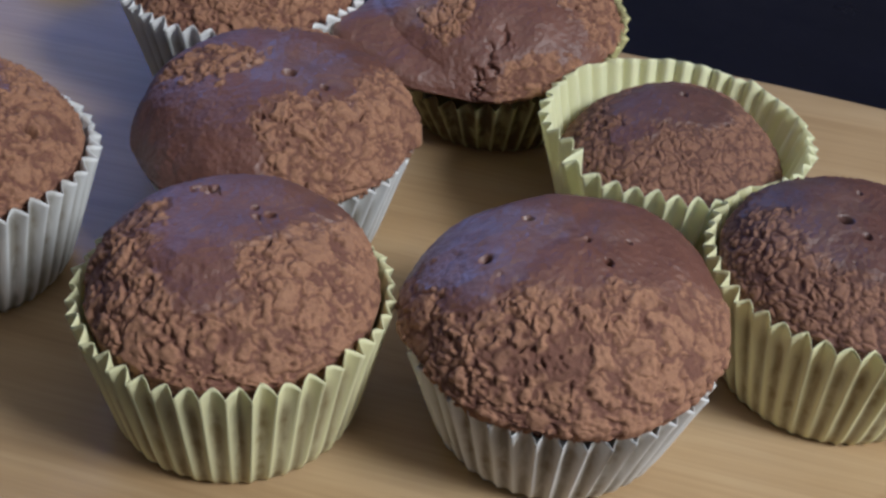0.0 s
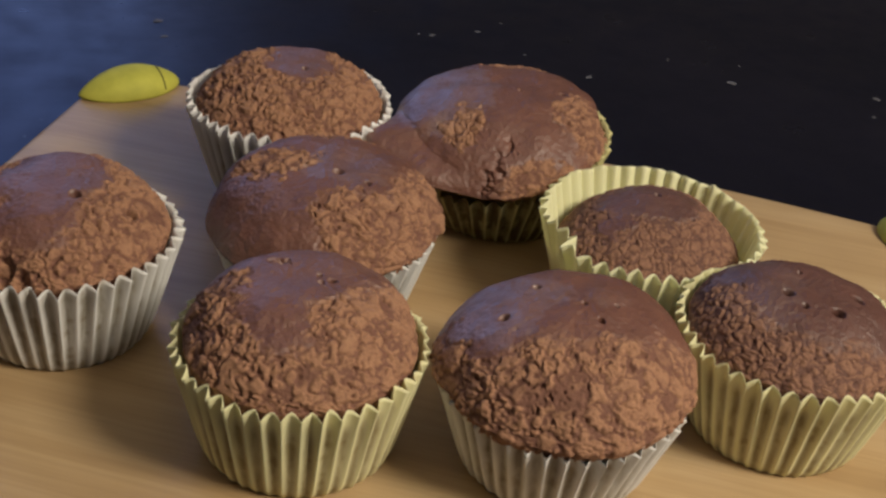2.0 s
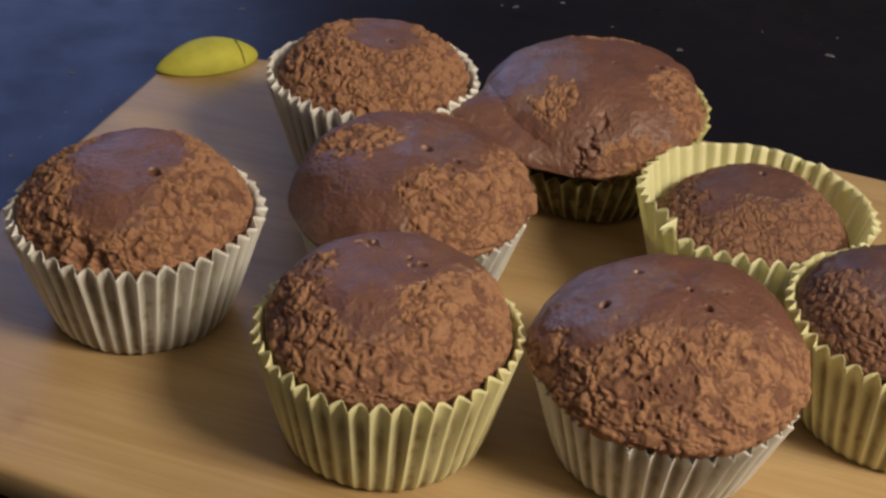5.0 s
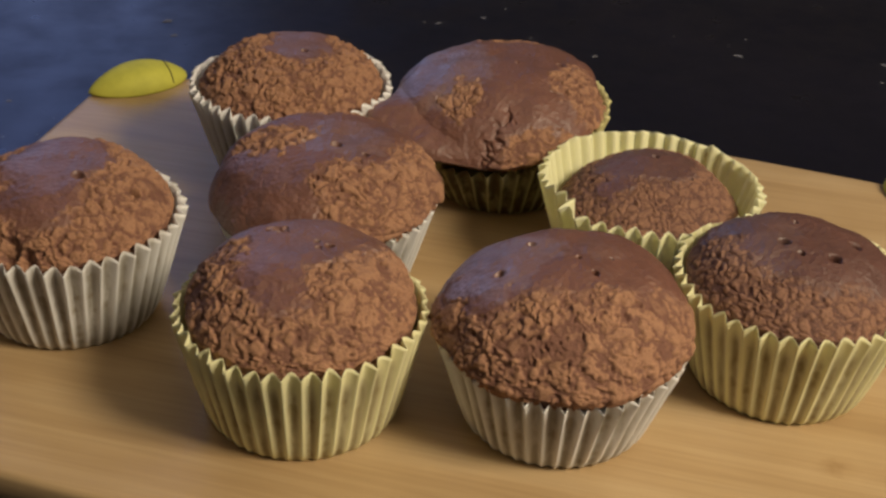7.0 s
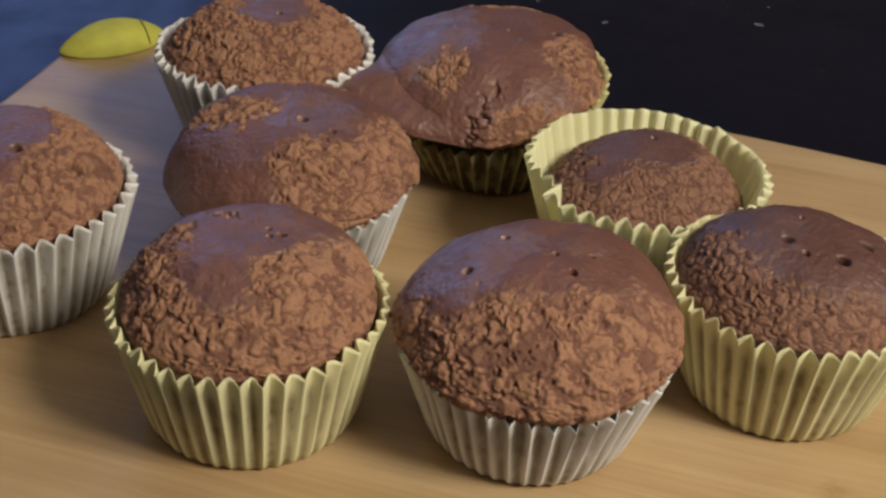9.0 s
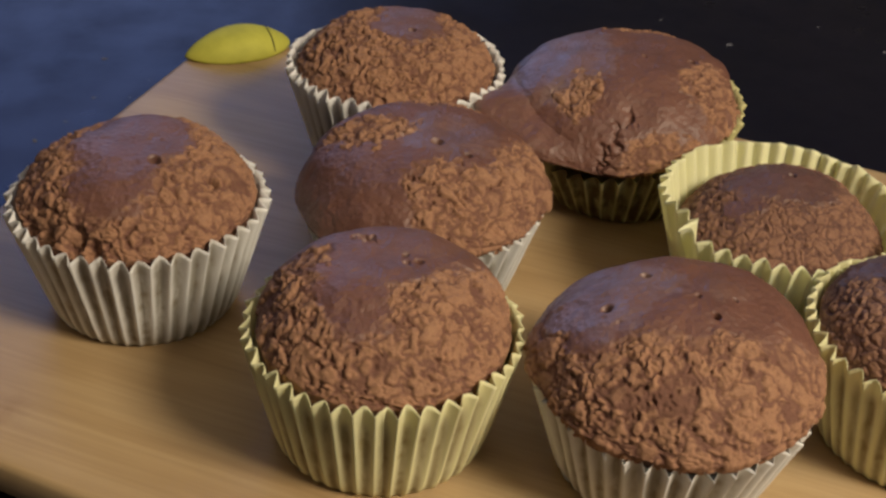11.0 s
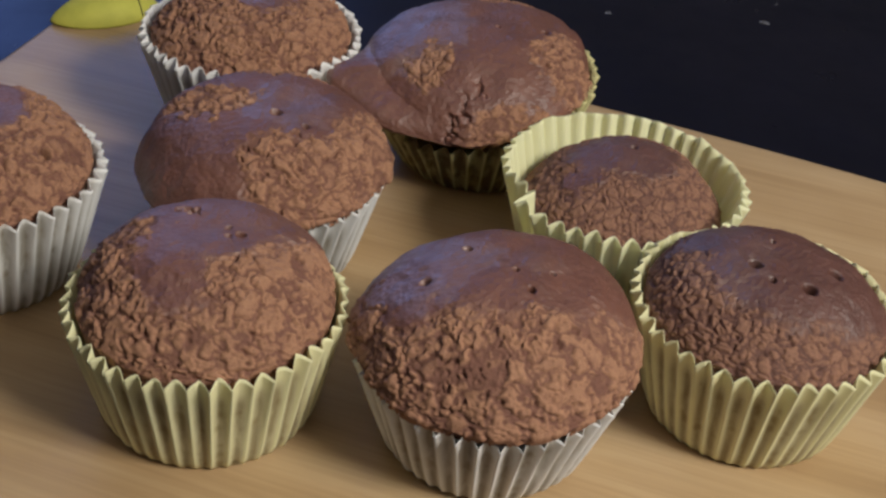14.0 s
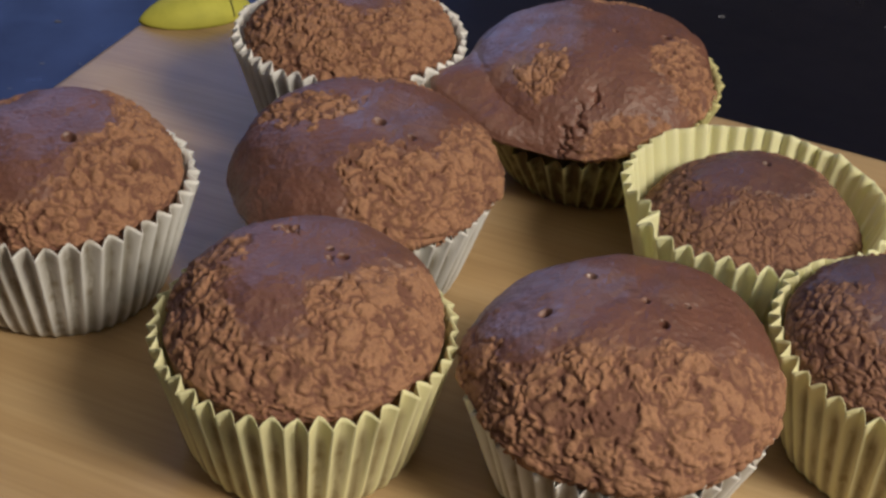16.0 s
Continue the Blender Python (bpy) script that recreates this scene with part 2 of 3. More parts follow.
# ---- muffins ----
def bump_round(angle, centre, width):
    """A soft bump of height 1 round an angle in degrees."""
    d = (angle - radians(centre) + math.pi) % (2 * math.pi) - math.pi
    return np.exp(-((d / radians(width)) ** 2))


def cake(spec, parent, seed):
    rows, cols = 205, 560
    ang = np.linspace(0, 2 * math.pi, cols, endpoint=False)[None, :]
    phi = np.linspace(0.0, 1.0, rows)[:, None]
    dome_part = np.minimum(phi / 0.80, 1.0)
    flange = np.clip((phi - 0.80) / 0.08, 0, 1)
    under = np.clip((phi - 0.88) / 0.12, 0, 1)
    rho = np.sin(dome_part * math.pi / 2) ** 0.96
    edge = np.full_like(ang, spec["R"])
    low = np.full_like(ang, spec["zr"])
    for centre, width, out, down in spec.get("lobes", ()):
        edge = edge + out * bump_round(ang, centre, width)
        low = low - down * bump_round(ang, centre, width)
    ledge = sag = 0.0002
    wob = soft_noise(np.stack([np.cos(ang) * 2.2, np.sin(ang) * 2.2, 0 * ang + seed], -1), seed)
    edge = edge * (1 + spec.get("wobble", 0.02) * wob)
    p, q = spec.get("shape", (2.2, 0.7))
    px, py = spec.get("peak", (0, 0))
    rise = (1 - rho**p).clip(0, 1) ** q
    inner = spec["inner"]
    tongue = 0 * ang
    for centre, width, out, down in spec.get("spill", ()):
        tongue = tongue + out * bump_round(ang, centre, width)
        low = low - down * bump_round(ang, centre, width)
    wide = rho * spec["R"] + (edge - spec["R"]) * smooth(0.75, 1.0, rho) + tongue * smooth(0.955, 1.0, rho) + ledge * np.sin(flange * math.pi / 2)
    r = wide * (1 - under) + under * np.minimum(inner, edge)
    z = low + (spec["zt"] - low) * rise - sag * (1 - np.cos(flange * math.pi / 2)) - under * spec.get("tuck", 0.006)
    x = r * np.cos(ang) + px * rise
    y = r * np.sin(ang) + py * rise
    pos = np.stack(np.broadcast_arrays(x, y, z), -1)
    du = np.roll(pos, -1, 1) - np.roll(pos, 1, 1)
    dv = np.gradient(pos, axis=0)
    nrm = np.cross(dv, du)
    nrm /= np.linalg.norm(nrm, axis=-1, keepdims=True) + 1e-12
    nrm *= -np.sign((nrm * np.array([0, 0, -1.0])).sum(-1).mean()) or 1
    nrm[:2] = (0, 0, 1)
    # where the smooth skin held, and where the crust broke up
    warp = np.stack([octaves(pos * 160, seed + 20), octaves(pos * 160, seed + 30), octaves(pos * 160, seed + 40)], -1)
    ragged = warp * 0.0030 + 0.0022 * np.stack([octaves(pos * 420, seed + 25), octaves(pos * 420, seed + 35), 0 * pos[..., 0]], -1)
    lx, ly = pos[..., 0] + ragged[..., 0], pos[..., 1] + ragged[..., 1]

    def blob(cx, cy, rx, ry, turn=0):
        c, s = math.cos(radians(turn)), math.sin(radians(turn))
        u, v = (lx - cx) * c + (ly - cy) * s, -(lx - cx) * s + (ly - cy) * c
        return 1 - smooth(0.84, 1.12, np.sqrt((u / rx) ** 2 + (v / ry) ** 2))

    skin = np.zeros(pos.shape[:2])
    for b in spec["skin"]:
        skin = np.maximum(skin, blob(*b))
    for b in spec.get("broken", ()):
        skin = skin * (1 - blob(*b))
    film = np.zeros(pos.shape[:2])
    for b in spec.get("film", ()):
        film = np.maximum(film, blob(*b[:5]) * b[5])
    film = np.maximum(film, 0.15 * skin) * (0.25 + 0.75 * skin) * (0.75 + 0.35 * np.clip(octaves(pos * 260, seed + 95, 2), -0.6, 0.7))
    film = np.clip(film, 0, 1)
    size = spec.get("plate", 0.0048) * 1.2
    tangle = np.stack([octaves(pos * 500, seed + 26, 2), octaves(pos * 500, seed + 36, 2), octaves(pos * 500, seed + 46, 2)], -1)
    w1 = pos + warp * size * 0.38 + tangle * size * 0.17
    d1, d2, who = cells(w1 / size, seed + 50)
    e1, e2, who2 = cells((w1 + warp * size * 0.1) / (size * 0.5), seed + 60)
    pick = smooth(-0.45, 0.25, octaves(pos * 130, seed + 90, 2))
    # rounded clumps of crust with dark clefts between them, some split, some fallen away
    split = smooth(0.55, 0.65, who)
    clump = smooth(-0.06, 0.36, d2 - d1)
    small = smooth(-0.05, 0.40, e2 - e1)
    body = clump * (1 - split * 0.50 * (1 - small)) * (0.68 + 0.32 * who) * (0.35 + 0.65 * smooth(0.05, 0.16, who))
    lumps = np.abs(soft_noise(w1 / (size * 0.7), seed + 62)) * 1.5
    grit = octaves(pos * 900, seed + 70, 2)
    depth = 0.82 * spec.get("rough", 0.0016)
    f1, f2, who3 = cells(pos / 0.0015, seed + 66)
    pits = (1 - smooth(0.15, 0.42, f1)) * (who3 > 0.62)
    g1, g2, who4 = cells(w1 / 0.0030, seed + 68)
    gaps = (1 - smooth(0.18, 0.42, g1)) * smooth(0.52, 0.62, who4) * (0.5 + 0.5 * pick)
    crumbly = depth * (1.05 * body + 0.22 * small * who2 + 0.25 * lumps + 0.10 * grit - 0.85 * gaps) - 0.00035 * pits
    # colour mask: pale clump tops; clefts, gaps and pits darkened as painted crack shade
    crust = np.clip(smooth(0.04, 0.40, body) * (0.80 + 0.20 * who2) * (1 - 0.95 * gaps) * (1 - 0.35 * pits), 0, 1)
    calm = 0.00036 * octaves(pos * 140, seed + 80, 3) + 0.00011 * grit + depth * 0.62 - 0.0002 * pits * (who3 > 0.90)
    disp = crumbly * (1 - skin) + calm * skin
    disp = disp + 0.0008 * octaves(pos * 55, seed + 85, 2)
    for hx, hy, hr in spec.get("holes", ()):
        away = np.hypot(pos[..., 0] - hx, pos[..., 1] - hy) / hr
        disp = disp - (0.0055 if hr < 0.002 else 0.0026) * np.exp(-(away**5))
    for cx, cy, length, turn, deep in spec.get("cracks", ()):
        c, s = math.cos(radians(turn)), math.sin(radians(turn))
        u, v = (lx - cx) * c + (ly - cy) * s, -(lx - cx) * s + (ly - cy) * c
        disp = disp - deep * np.exp(-((u / length) ** 4)) * np.exp(-((v / 0.0007) ** 2))
    fade = 1 - smooth(0.5, 1.0, under)
    pos = pos + nrm * (disp * fade)[..., None]
    if not spec.get("over"):
        # the paper holds the cake in
        rad = np.hypot(pos[..., 0], pos[..., 1]) + 1e-9
        most = spec["rb"] + (spec["rr"] - spec["rb"]) * np.clip(pos[..., 2] / spec["h"], 0, 1) ** 0.9 - 0.0021 + 0.004 * np.clip(pos[..., 2] / spec["h"] - 1, 0, 9)
        keep = np.minimum(rad, most) / rad
        pos[..., :2] *= keep[..., None]
    # one point at the very top
    pos[0] = pos[1].mean(0)
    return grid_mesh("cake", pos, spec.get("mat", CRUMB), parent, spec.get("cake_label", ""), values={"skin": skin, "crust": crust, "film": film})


def paper_case(spec, parent, seed):
    folds, per, rows = spec.get("folds", 43), 12, 24
    cols = folds * per
    ang = np.linspace(0, 2 * math.pi, cols, endpoint=False)[None, :]
    up = np.linspace(0, 1, rows)[:, None]
    rng = np.random.default_rng(seed)
    which = (np.arange(cols) // per) % folds
    phase = (np.arange(cols) % per) / per
    # narrow outward ridges, wide rounded hollows between them
    ridge = (1 - np.abs(2 * phase - 1)) ** 1.75
    wave = (2 * ridge - 0.75)[None, :]
    amp = 0.00030 + 0.00095 * up**1.1
    vary = rng.uniform(0.55, 1.35, folds)[which][None, :]
    tall = np.interp(np.arange(cols), np.arange(0, cols + per, per), np.r_[(h := rng.uniform(-1, 1, folds)), h[0]])[None, :]
    rb, rr, high = spec["rb"], spec["rr"], spec["h"]
    flare = rb + (rr - rb) * (up**0.9)
    out = soft_noise(np.stack([np.cos(ang) * 1.6, np.sin(ang) * 1.6, 0 * ang + 3.3], -1), seed)
    rim = high + spec.get("slant", 0) * np.cos(ang - radians(spec.get("slant_at", 0)))
    for centre, width, down in spec.get("drop", ()):
        rim = rim - down * bump_round(ang, centre, width)
    r = flare * (1 + 0.014 * out * up) + wave * amp * vary
    for at, wide, pull, lift in spec.get("torn", ()):
        step = np.tanh(((ang - radians(at) + math.pi) % (2 * math.pi) - math.pi) / radians(1.6))
        r = r + pull * step * bump_round(ang, at, wide) * up**1.5
        rim = rim + lift * bump_round(ang, at + 4, 7)
    z = up * (rim + tall * 0.0009) - 0.0008 * wave * up**6
    # slightly rounded heel
    heel = np.exp(-up / 0.05)
    r = r - heel * 0.0012
    x, y = r * np.cos(ang), r * np.sin(ang)
    outer = np.stack(np.broadcast_arrays(x, y, z), -1)
    shrink = 1 - 0.00022 / np.hypot(x, y)
    inner = np.stack(np.broadcast_arrays(x * shrink, y * shrink, z + 0.00015 * (up < 0.02)), -1)[::-1]
    rings = np.concatenate([outer, inner], 0)
    # paper stained by butter where the cake touches it; painted shade deepens the front
    wet = (1 - smooth(spec.get("wet", 0.72), spec.get("wet", 0.72) + 0.2, up + 0.05 * out)) * np.clip(0.46 + spec.get("soak_shade", 0) * bump_round(ang, -115, 75)[0] - 0.95 * (2 * (1 - np.abs(2 * phase - 1)) ** 1.2 - 1), 0, 1.15)[None, :]
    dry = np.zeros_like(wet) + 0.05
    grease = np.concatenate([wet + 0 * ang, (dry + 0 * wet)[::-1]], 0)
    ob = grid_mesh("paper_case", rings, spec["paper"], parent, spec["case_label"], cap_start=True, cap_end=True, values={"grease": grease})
    return ob


def muffin(label, spec, seed):
    top = tagged(new("muffin"), label, "muffin", "muffins on the board")
    top.empty_display_size = 0.01
    top.matrix_world = pose(spec["x"], spec["y"], 0.0, 0, 0, 0)
    spec["inner"] = spec["rb"] + (spec["rr"] - spec["rb"]) * ((spec["zr"] - 0.006) / spec["h"]) - 0.0016
    paper_case(spec, top, seed)
    cake(spec, top, seed)
    return top


PALE = "pale white pleated paper case with greasy patches"
LEMON = "pale yellow pleated paper case with greasy patches"
muffin("brown chocolate muffin with cracked crust in a yellow paper case", dict(
    x=-0.0627, y=-0.1620, rr=0.0340, rb=0.0268, h=0.0345, R=0.0326, zr=0.0300, zt=0.0480, shape=(3.4, 0.68), peak=(-0.001, 0.0055), paper=YELLOW_PAPER, case_label=LEMON,
    skin=[(-0.002, 0.013, 0.026, 0.017, 8), (-0.007, -0.004, 0.010, 0.015, 10), (0.012, 0.019, 0.014, 0.012)], broken=[(-0.021, 0.006, 0.008, 0.006, 10), (-0.028, -0.002, 0.008, 0.008), (0.022, -0.002, 0.010, 0.010)],
    film=[(0.0, 0.012, 0.026, 0.018, 8, 0.5)], plate=0.0056, rough=0.0013,
    holes=[(-0.006, 0.0150, 0.0011), (0.0075, 0.0065, 0.0010), (0.004, 0.009, 0.0007)], cracks=[(-0.007, 0.0155, 0.0016, 35, 0.0012), (0.006, 0.0055, 0.0016, 30, 0.0012)]), 11)
muffin("large chocolate muffin with a smooth top overflowing its white case", dict(
    x=0.0092, y=-0.1663, rr=0.0342, rb=0.0256, h=0.0315, R=0.0355, zr=0.0312, zt=0.0498, shape=(2.5, 0.66), peak=(0.003, 0.0035), paper=WHITE_PAPER, case_label=PALE, wet=0.85, soak_shade=0.1,
    over=True, drop=[(-80, 80, 0.0035)],
    skin=[(0.001, 0.0115, 0.039, 0.0235), (-0.021, -0.001, 0.012, 0.011)], broken=[(-0.034, -0.004, 0.006, 0.012)],
    film=[(-0.0175, 0.008, 0.0165, 0.017, -15, 1.0), (0.010, 0.006, 0.006, 0.004, 20, 0.55)], lobes=[(-60, 40, -0.0012, 0.0), (-110, 30, 0.0, 0.0006)], plate=0.0060, rough=0.0013,
    holes=[(-0.0086, 0.0120, 0.0010), (-0.0183, -0.0004, 0.0010), (0.0065, -0.004, 0.0009), (0.003, 0.003, 0.0006), (0.012, 0.0035, 0.0006)]), 23)
muffin("dark chocolate muffin with toothpick holes in a yellow case", dict(
    x=0.0794, y=-0.1478, rr=0.0340, rb=0.0254, h=0.0360, R=0.0322, zr=0.0310, zt=0.0464, shape=(2.7, 0.70), peak=(0, 0.002), paper=YELLOW_PAPER, case_label=LEMON, mat=DARK_CRUMB,
    skin=[(0.007, 0.001, 0.023, 0.021), (-0.008, 0.014, 0.016, 0.010)], film=[(-0.012, 0.006, 0.014, 0.018, 0, 0.6)], plate=0.0027, rough=0.0009,
    holes=[(-0.0052, 0.0005, 0.0015), (0.0072, -0.0075, 0.0016), (0.0155, 0.0005, 0.0015), (-0.002, -0.0055, 0.0009), (0.001, 0.011, 0.0006)]), 37)
muffin("chocolate muffin with a rough torn edge in a white case", dict(
    x=-0.1365, y=-0.1124, rr=0.0350, rb=0.0256, h=0.0352, R=0.0338, zr=0.0315, zt=0.0488, shape=(3.0, 0.70), peak=(-0.001, 0.004), paper=WHITE_PAPER, case_label=PALE, soak_shade=0.25, wet=0.9,
    skin=[(-0.002, 0.006, 0.016, 0.020), (-0.003, -0.012, 0.011, 0.012)], film=[(-0.001, 0.004, 0.016, 0.016, 0, 0.5)], plate=0.0040, rough=0.0014, lobes=[(-130, 12, -0.002, 0.002)],
    holes=[(0.0065, -0.0050, 0.0014), (0.0225, -0.006, 0.0014), (-0.0095, -0.0290, 0.0030), (-0.018, -0.0255, 0.0025), (-0.004, -0.0312, 0.0022), (-0.024, -0.0215, 0.0022)]), 41)
muffin("light brown crackled muffin standing in a white case", dict(
    x=-0.0723, y=-0.0198, rr=0.0359, rb=0.0255, h=0.0382, R=0.0330, zr=0.0335, zt=0.0490, shape=(2.9, 0.75), peak=(0, 0.0055), paper=WHITE_PAPER, case_label=PALE,
    skin=[(0.003, 0.010, 0.012, 0.018)], film=[(0.003, 0.010, 0.011, 0.016, 0, 0.6)], plate=0.0048, rough=0.0016, holes=[(0.0049, 0.000, 0.0011)]), 53)
muffin("chocolate muffin with smooth crust overflowing its white case", dict(
    x=-0.0575, y=-0.0939, rr=0.0347, rb=0.0255, h=0.0352, R=0.0357, zr=0.0330, zt=0.0487, shape=(3.4, 0.64), peak=(0, 0.004), paper=WHITE_PAPER, case_label=PALE,
    skin=[(0, 0, 0.05, 0.05)], broken=[(-0.017, 0.005, 0.013, 0.009, 12), (0.008, -0.019, 0.014, 0.009, 14), (0.014, -0.029, 0.018, 0.009, 22), (0.029, -0.004, 0.009, 0.022, -10), (0.0, 0.031, 0.02, 0.007)],
    film=[(0.004, 0.004, 0.016, 0.014, 0, 0.8), (-0.024, -0.012, 0.012, 0.016, 0, 0.35)],
    over=True, drop=[(215, 55, 0.006), (-45, 60, 0.0028)], lobes=[(205, 40, 0.0, 0.003), (240, 30, 0.0, 0.001)], plate=0.0046, rough=0.0015, holes=[(0.003, -0.0010, 0.0015), (0.012, -0.006, 0.0009)]), 67)
# the case front is coloured dark for the shade under the overhanging cake
muffin("wide chocolate muffin with batter spilling over its yellow case", dict(
    x=0.0065, y=-0.0262, rr=0.0368, rb=0.0256, h=0.0368, R=0.0388, zr=0.0340, zt=0.0482, shape=(3.0, 0.64), peak=(0, 0.003), paper=SHADED_GREASY_PAPER, case_label=LEMON,
    skin=[(0, 0, 0.08, 0.08)], broken=[(-0.018, -0.020, 0.009, 0.008, 10), (0.024, -0.014, 0.009, 0.015), (0.008, 0.031, 0.016, 0.007), (0.012, -0.040, 0.020, 0.006)],
    film=[(-0.022, 0.004, 0.017, 0.025, 0, 1.0)],
    over=True, drop=[(-105, 55, 0.0135), (200, 35, 0.010)], lobes=[(-107, 38, 0.003, 0.007), (-5, 50, -0.0042, -0.001)], spill=[(199, 12, 0.0120, -0.002), (221, 17, 0.0080, 0.0005)], plate=0.0046, rough=0.0014, wet=1.0, soak_shade=0.9,
    cracks=[(-0.008, -0.036, 0.008, 48, 0.0016), (-0.004, -0.031, 0.004, 60, 0.0010)],
    holes=[(0.0185, 0.0010, 0.0012), (0.003, 0.0, 0.0007)]), 71)
muffin("small sunken dark muffin in a loose yellow case", dict(
    x=0.0477, y=-0.0904, rr=0.0356, rb=0.0255, h=0.0362, R=0.0305, zr=0.0225, zt=0.0385, shape=(2.5, 0.75), peak=(0.003, 0.006), paper=CLEAN_PAPER, case_label="clean pale yellow pleated paper case creased at one side", mat=DARK_CRUMB,
    skin=[(0.001, 0.009, 0.017, 0.012), (-0.012, -0.004, 0.006, 0.006)], film=[(0.002, 0.006, 0.016, 0.012, 0, 0.4)], plate=0.0026, rough=0.0008, wet=0.2, torn=[(211, 16, 0.0040, 0.0015)], holes=[(0.003, 0.010, 0.0010)]), 83)

# ---- the board ----
board = tagged(new("cutting_board"), "pale wooden cutting board with yellow rubber corner grips", "cutting board")
board.matrix_world = pose(-0.0214, -0.0942, 0.0, 0, 0, -17.5)


def board_outline(inset, n=48):
    """A rectangle with gently bowed long sides and rounded corners."""
    hx, hy, bow, rad = 0.1742 - inset, 0.1206 - inset, 0.011, 0.016
    pts = []
    for cx, cy, a0 in ((1, 1, 0), (-1, 1, 90), (-1, -1, 180), (1, -1, 270)):
        for i in range(9):
            a = radians(a0 + 90 * i / 8)
            pts.append((cx * (hx - rad) + rad * math.cos(a), cy * (hy - rad) + rad * math.sin(a)))
        nx = {0: -1, 90: -1, 180: 1, 270: 1}[a0]
        if a0 in (0, 180):
            for i in range(1, 40):
                t = i / 40
                pts.append((cx * (hx - rad) * (1 - 2 * t), cy * (hy + bow * 0)))
    out = []
    for x, y in pts:
        out.append((x * (1 + 0.016 * y / hy), y + math.copysign(bow * max(0, 1 - (x / hx) ** 2), y)))
    return np.array(out)


levels = [(-0.0125, 0.0025), (-0.0118, 0.0008), (-0.0106, 0.0), (-0.0030, 0.0), (-0.0012, 0.0006), (-0.0009, 0.0016), (-0.0006, 0.0030), (0.0, 0.0130), (0.0, 0.02)]
rings = np.stack([np.c_[board_outline(i), np.full(len(board_outline(i)), z)] for z, i in levels])
slab = grid_mesh("slab", rings, WOOD, board, cap_start=True, cap_end=True)


def corner_grip(sx, sy, label, notch):
    n, rows = 96, 16
    u = np.linspace(0, 2 * math.pi, n, endpoint=False)
    half, belly, back = 0.0222, 0.0082, 0.0130
    lens_y = np.where(np.sin(u) > 0, belly, back) * np.sign(np.sin(u)) * np.abs(np.sin(u)) ** 1.35
    lens_x = half * np.sign(np.cos(u)) * np.abs(np.cos(u)) ** 0.9
    rings = []
    for k in np.linspace(0, 1, rows):
        rho = math.cos(k * math.pi / 2 * 0.97)
        high = (0.0100 - 0.0036 * (lens_x * rho / half) ** 2) * (1 - rho**2.6) ** 0.55
        rings.append(np.c_[lens_x * rho, lens_y * rho, 0.0002 + high])
    rings = np.stack(rings)
    ob = grid_mesh("corner_grip", rings, RUBBER, board, label, cap_start=True, cap_end=True)
    turn = 48 if sx < 0 else 132 + 180
    ob.matrix_basis = pose(-0.1610 if sx < 0 else 0.1655, sy * 0.1095, 0.0, 0, 0, turn)
    if notch:
        # a dark split across the grip
        at, line = 0.0118, []
        for rho in np.r_[np.linspace(0.985, 0.56, 24), np.linspace(0.57, 0.985, 24)]:
            cos_u = min(1.0, (at / (half * rho)) ** (1 / 0.9))
            sin_u = math.sqrt(1 - cos_u**2)
            back_side = len(line) < 24
            y = (-back if back_side else belly) * sin_u**1.35 * rho
            line.append((y, 0.0003 + (0.0100 - 0.0036 * (at / half) ** 2) * (1 - rho**2.6) ** 0.55))
        bm = bmesh.new()
        rows = [[bm.verts.new((at + dx, y, z + dz)) for dx, dz in ((-0.0004, -0.0004), (-0.0003, 0.0001), (0.0003, 0.0001), (0.0004, -0.0004))] for y, z in line]
        for p, q in zip(rows, rows[1:]):
            for i in range(3):
                bm.faces.new((p[i], p[i + 1], q[i + 1], q[i]))
        part("crack", bm, SPLIT, ob, "thin dark split in the rubber")
    return ob


def board_foot(sx, sy):
    bm = bmesh.new()
    bmesh.ops.create_cone(bm, cap_ends=True, segments=24, radius1=0.009, radius2=0.010, depth=0.003, matrix=Matrix.Translation((sx * 0.150, sy * 0.100, -0.0130)))
    bmesh.ops.bevel(bm, geom=[e for e in bm.edges if len(e.link_faces) == 2 and e.calc_face_angle(0) > 0.6], offset=0.0006, segments=2, affect="EDGES")
    return part("foot", bm, RUBBER, board, "yellow rubber foot")


corner_grip(-1, 1, "yellow-green rubber grip with a small crack", True)
corner_grip(1, 1, "bright yellow rubber grip", False)
for sx in (-1, 1):
    for sy in (-1, 1):
        board_foot(sx, sy)

# ---- the table and what lies on it ----
TOP = -0.0145
table = tagged(new("table"), "dark blue-black table with a worn satin top", "table")
table.location = (0.1, 0.0, TOP)
part("tabletop", box(1.7, 1.2, 0.032, 0.004, (0, 0, -0.016)), TABLE, table)
for sx in (-1, 1):
    for sy in (-1, 1):
        part("leg", box(0.06, 0.06, 0.702, 0.004, (sx * 0.78, sy * 0.53, -0.383)), TABLE, table)


def crumb(x, y, size, seed, label, mat, flat):
    rng = random.Random(seed)
    bm = bmesh.new()
    bmesh.ops.create_icosphere(bm, subdivisions=2, radius=size)
    for v in bm.verts:
        v.co *= rng.uniform(0.6, 1.25)
        v.co.x *= 1.5
        v.co.z *= flat
    low = min(v.co.z for v in bm.verts)
    bmesh.ops.translate(bm, verts=bm.verts, vec=(0, 0, -low))
    ob = part("crumb", bm, mat)
    ob.location = (x, y, TOP)
    ob.rotation_euler = (0, 0, rng.uniform(0, 6))
    return tagged(ob, label, "crumb", "crumbs on the table")


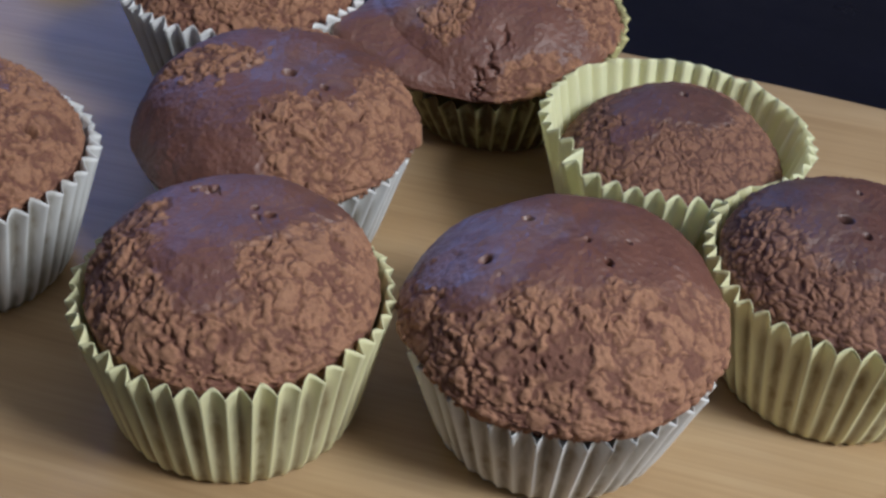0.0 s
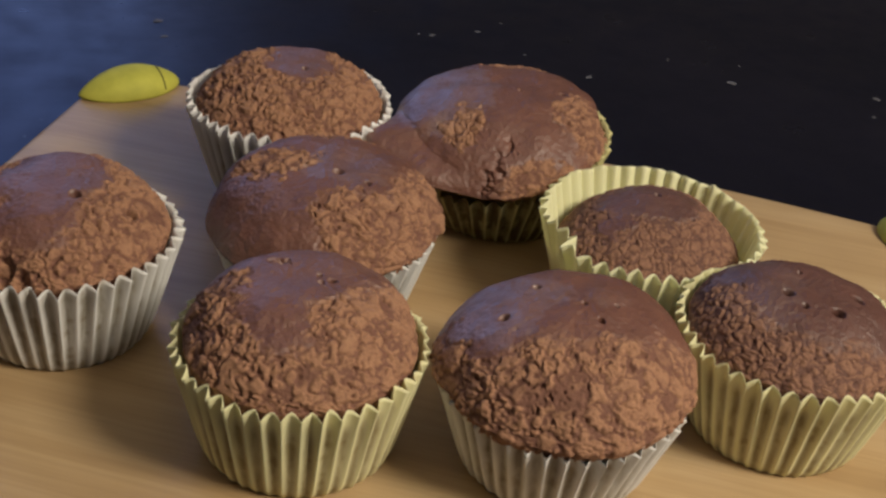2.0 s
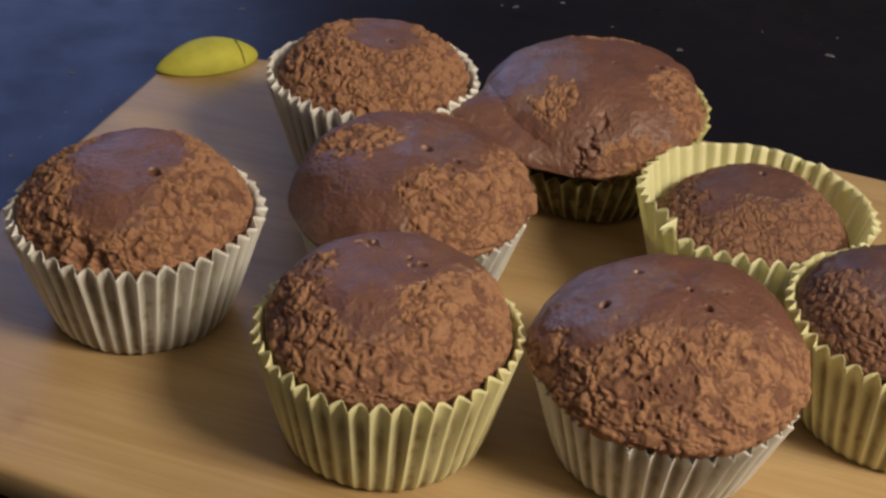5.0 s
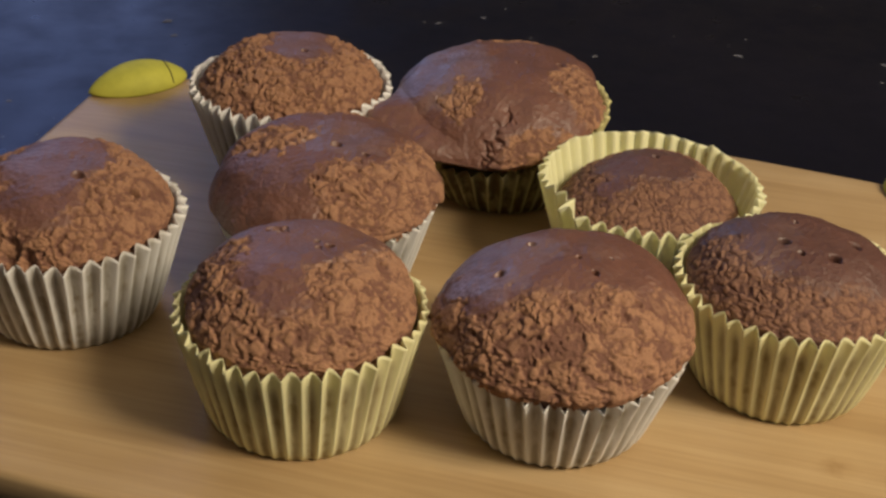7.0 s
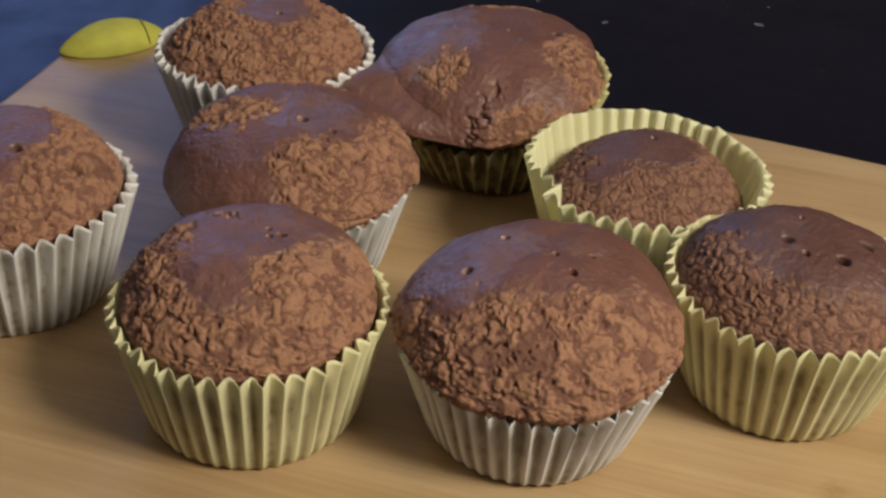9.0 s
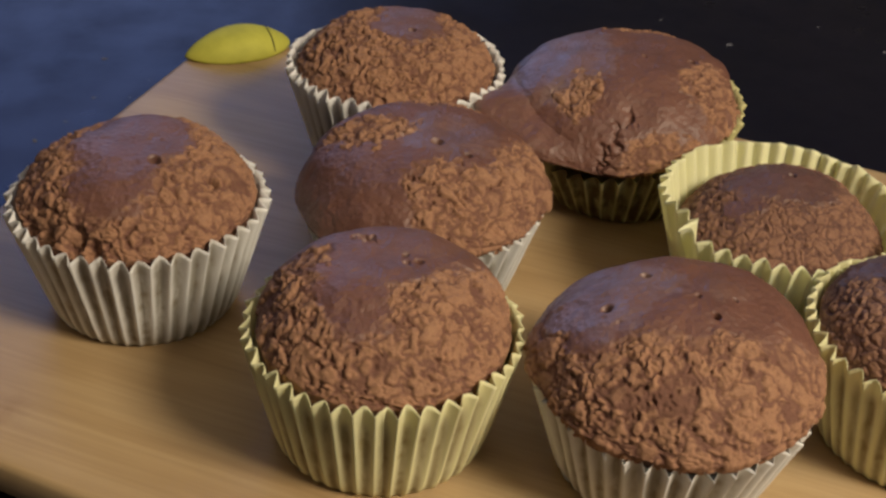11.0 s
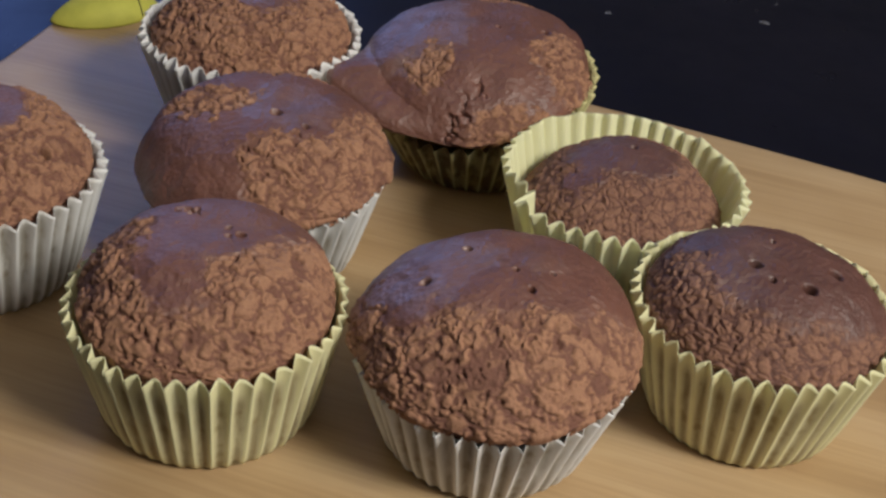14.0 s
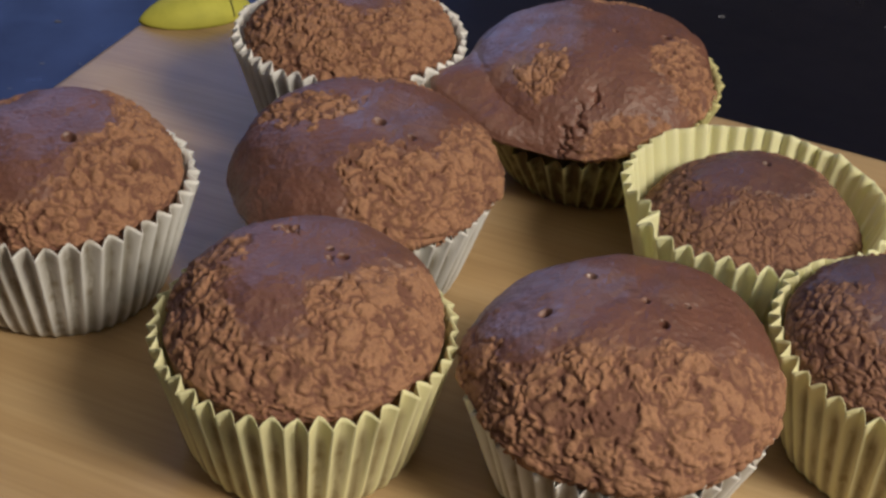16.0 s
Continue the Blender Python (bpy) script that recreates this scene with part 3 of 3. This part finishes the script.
crumb(-0.0930, 0.1347, 0.0026, 106, "small pale yellow crumb lying on the dark table", CRUST, 0.6)
for i, (x, y, size) in enumerate([
        (-0.2010, 0.0702, 0.0010), (-0.1955, 0.0350, 0.0007), (-0.1781, 0.0533, 0.0004), (-0.1818, 0.0372, 0.0005), (-0.2070, -0.0025, 0.0009), (-0.2004, 0.0139, 0.0005),
        (-0.1449, 0.1689, 0.0018), (-0.1394, 0.1500, 0.0014), (-0.0068, 0.1742, 0.0013), (0.0171, 0.1832, 0.0012), (0.0302, 0.1971, 0.0007), (-0.0140, 0.1750, 0.0008),
        (0.0391, 0.1566, 0.0007), (0.0687, 0.1340, 0.0013), (0.1420, 0.1380, 0.0016), (0.1514, 0.1605, 0.0006), (0.2145, 0.1300, 0.0015), (0.2055, 0.1085, 0.0008), (0.1142, 0.1628, 0.0006),
        (0.2160, 0.1080, 0.0006)]):
    crumb(x, y, size, 100 + i, "tiny flat grey flake stuck on the dark table", FLAKE, 0.12)

# ---- the room ----
X0, X1, Y0, Y1, Z0, Z1 = -2.1, 2.3, -2.3, 2.0, TOP - 0.734, 1.75


def structure(name, bm, mat, label):
    return tagged(part(name, bm, mat), label, name.split("_")[0], kind="structure")


structure("floor", box(X1 - X0 + 0.4, Y1 - Y0 + 0.4, 0.1, 0, ((X0 + X1) / 2, (Y0 + Y1) / 2, Z0 - 0.05)), FLOOR, "dark brown wooden floor")
structure("ceiling", box(X1 - X0 + 0.4, Y1 - Y0 + 0.4, 0.1, 0, ((X0 + X1) / 2, (Y0 + Y1) / 2, Z1 + 0.05)), CEILING, "plain off-white ceiling")
H, MID = Z1 - Z0, (Z0 + Z1) / 2
structure("wall_west", box(0.12, Y1 - Y0, H, 0, (X0 - 0.06, (Y0 + Y1) / 2, MID)), WALL, "plain grey painted wall")
structure("wall_east", box(0.12, Y1 - Y0, H, 0, (X1 + 0.06, (Y0 + Y1) / 2, MID)), WALL, "plain grey painted wall")
structure("wall_south", box(X1 - X0 + 0.24, 0.12, H, 0, ((X0 + X1) / 2, Y0 - 0.06, MID)), WALL, "plain grey painted wall")
WX0, WX1, WZ0, WZ1 = -1.62, -0.28, 0.42, 1.70
bm = bmesh.new()
for a, b, c, d in ((X0 - 0.12, WX0, Z0, Z1), (WX1, X1 + 0.12, Z0, Z1), (WX0, WX1, Z0, WZ0), (WX0, WX1, WZ1, Z1)):
    bmesh.ops.create_cube(bm, size=1, matrix=Matrix.Translation(((a + b) / 2, Y1 + 0.06, (c + d) / 2)) @ Matrix.Diagonal((b - a, 0.12, d - c, 1)))
structure("wall_north", bm, WALL, "plain grey painted wall with a window opening")
window = tagged(new("window_1"), "white framed window with dusk outside", "window", kind="structure")
for a, b, c, d in ((WX0, WX0 + 0.05, WZ0, WZ1), (WX1 - 0.05, WX1, WZ0, WZ1), (WX0 + 0.05, WX1 - 0.05, WZ0, WZ0 + 0.05), (WX0 + 0.05, WX1 - 0.05, WZ1 - 0.05, WZ1)):
    part("window_frame", box(b - a, 0.06, d - c, 0.006, ((a + b) / 2, Y1 + 0.06, (c + d) / 2)), FRAME, window)

lamp = tagged(new("pendant_lamp"), "bare pendant bulb in a dark metal socket", "lamp")
lamp.location = LAMP_AT
prof = [(0.012, 0.22), (0.020, 0.215), (0.024, 0.20), (0.024, 0.15), (0.028, 0.145), (0.028, 0.135), (0.018, 0.135), (0.018, 0.20), (0.010, 0.21)]
a = np.linspace(0, 2 * math.pi, 48, endpoint=False)
grid_mesh("socket", np.stack([np.c_[r * np.cos(a), r * np.sin(a), np.full(48, z)] for r, z in prof]), SHADE, lamp, closed=True)
bm = bmesh.new()
bmesh.ops.create_cone(bm, cap_ends=True, segments=12, radius1=0.004, radius2=0.004, depth=Z1 - LAMP_AT[2] - 0.218, matrix=Matrix.Translation((0, 0, 0.218 + (Z1 - LAMP_AT[2] - 0.218) / 2)))
part("cord", bm, SHADE, lamp)
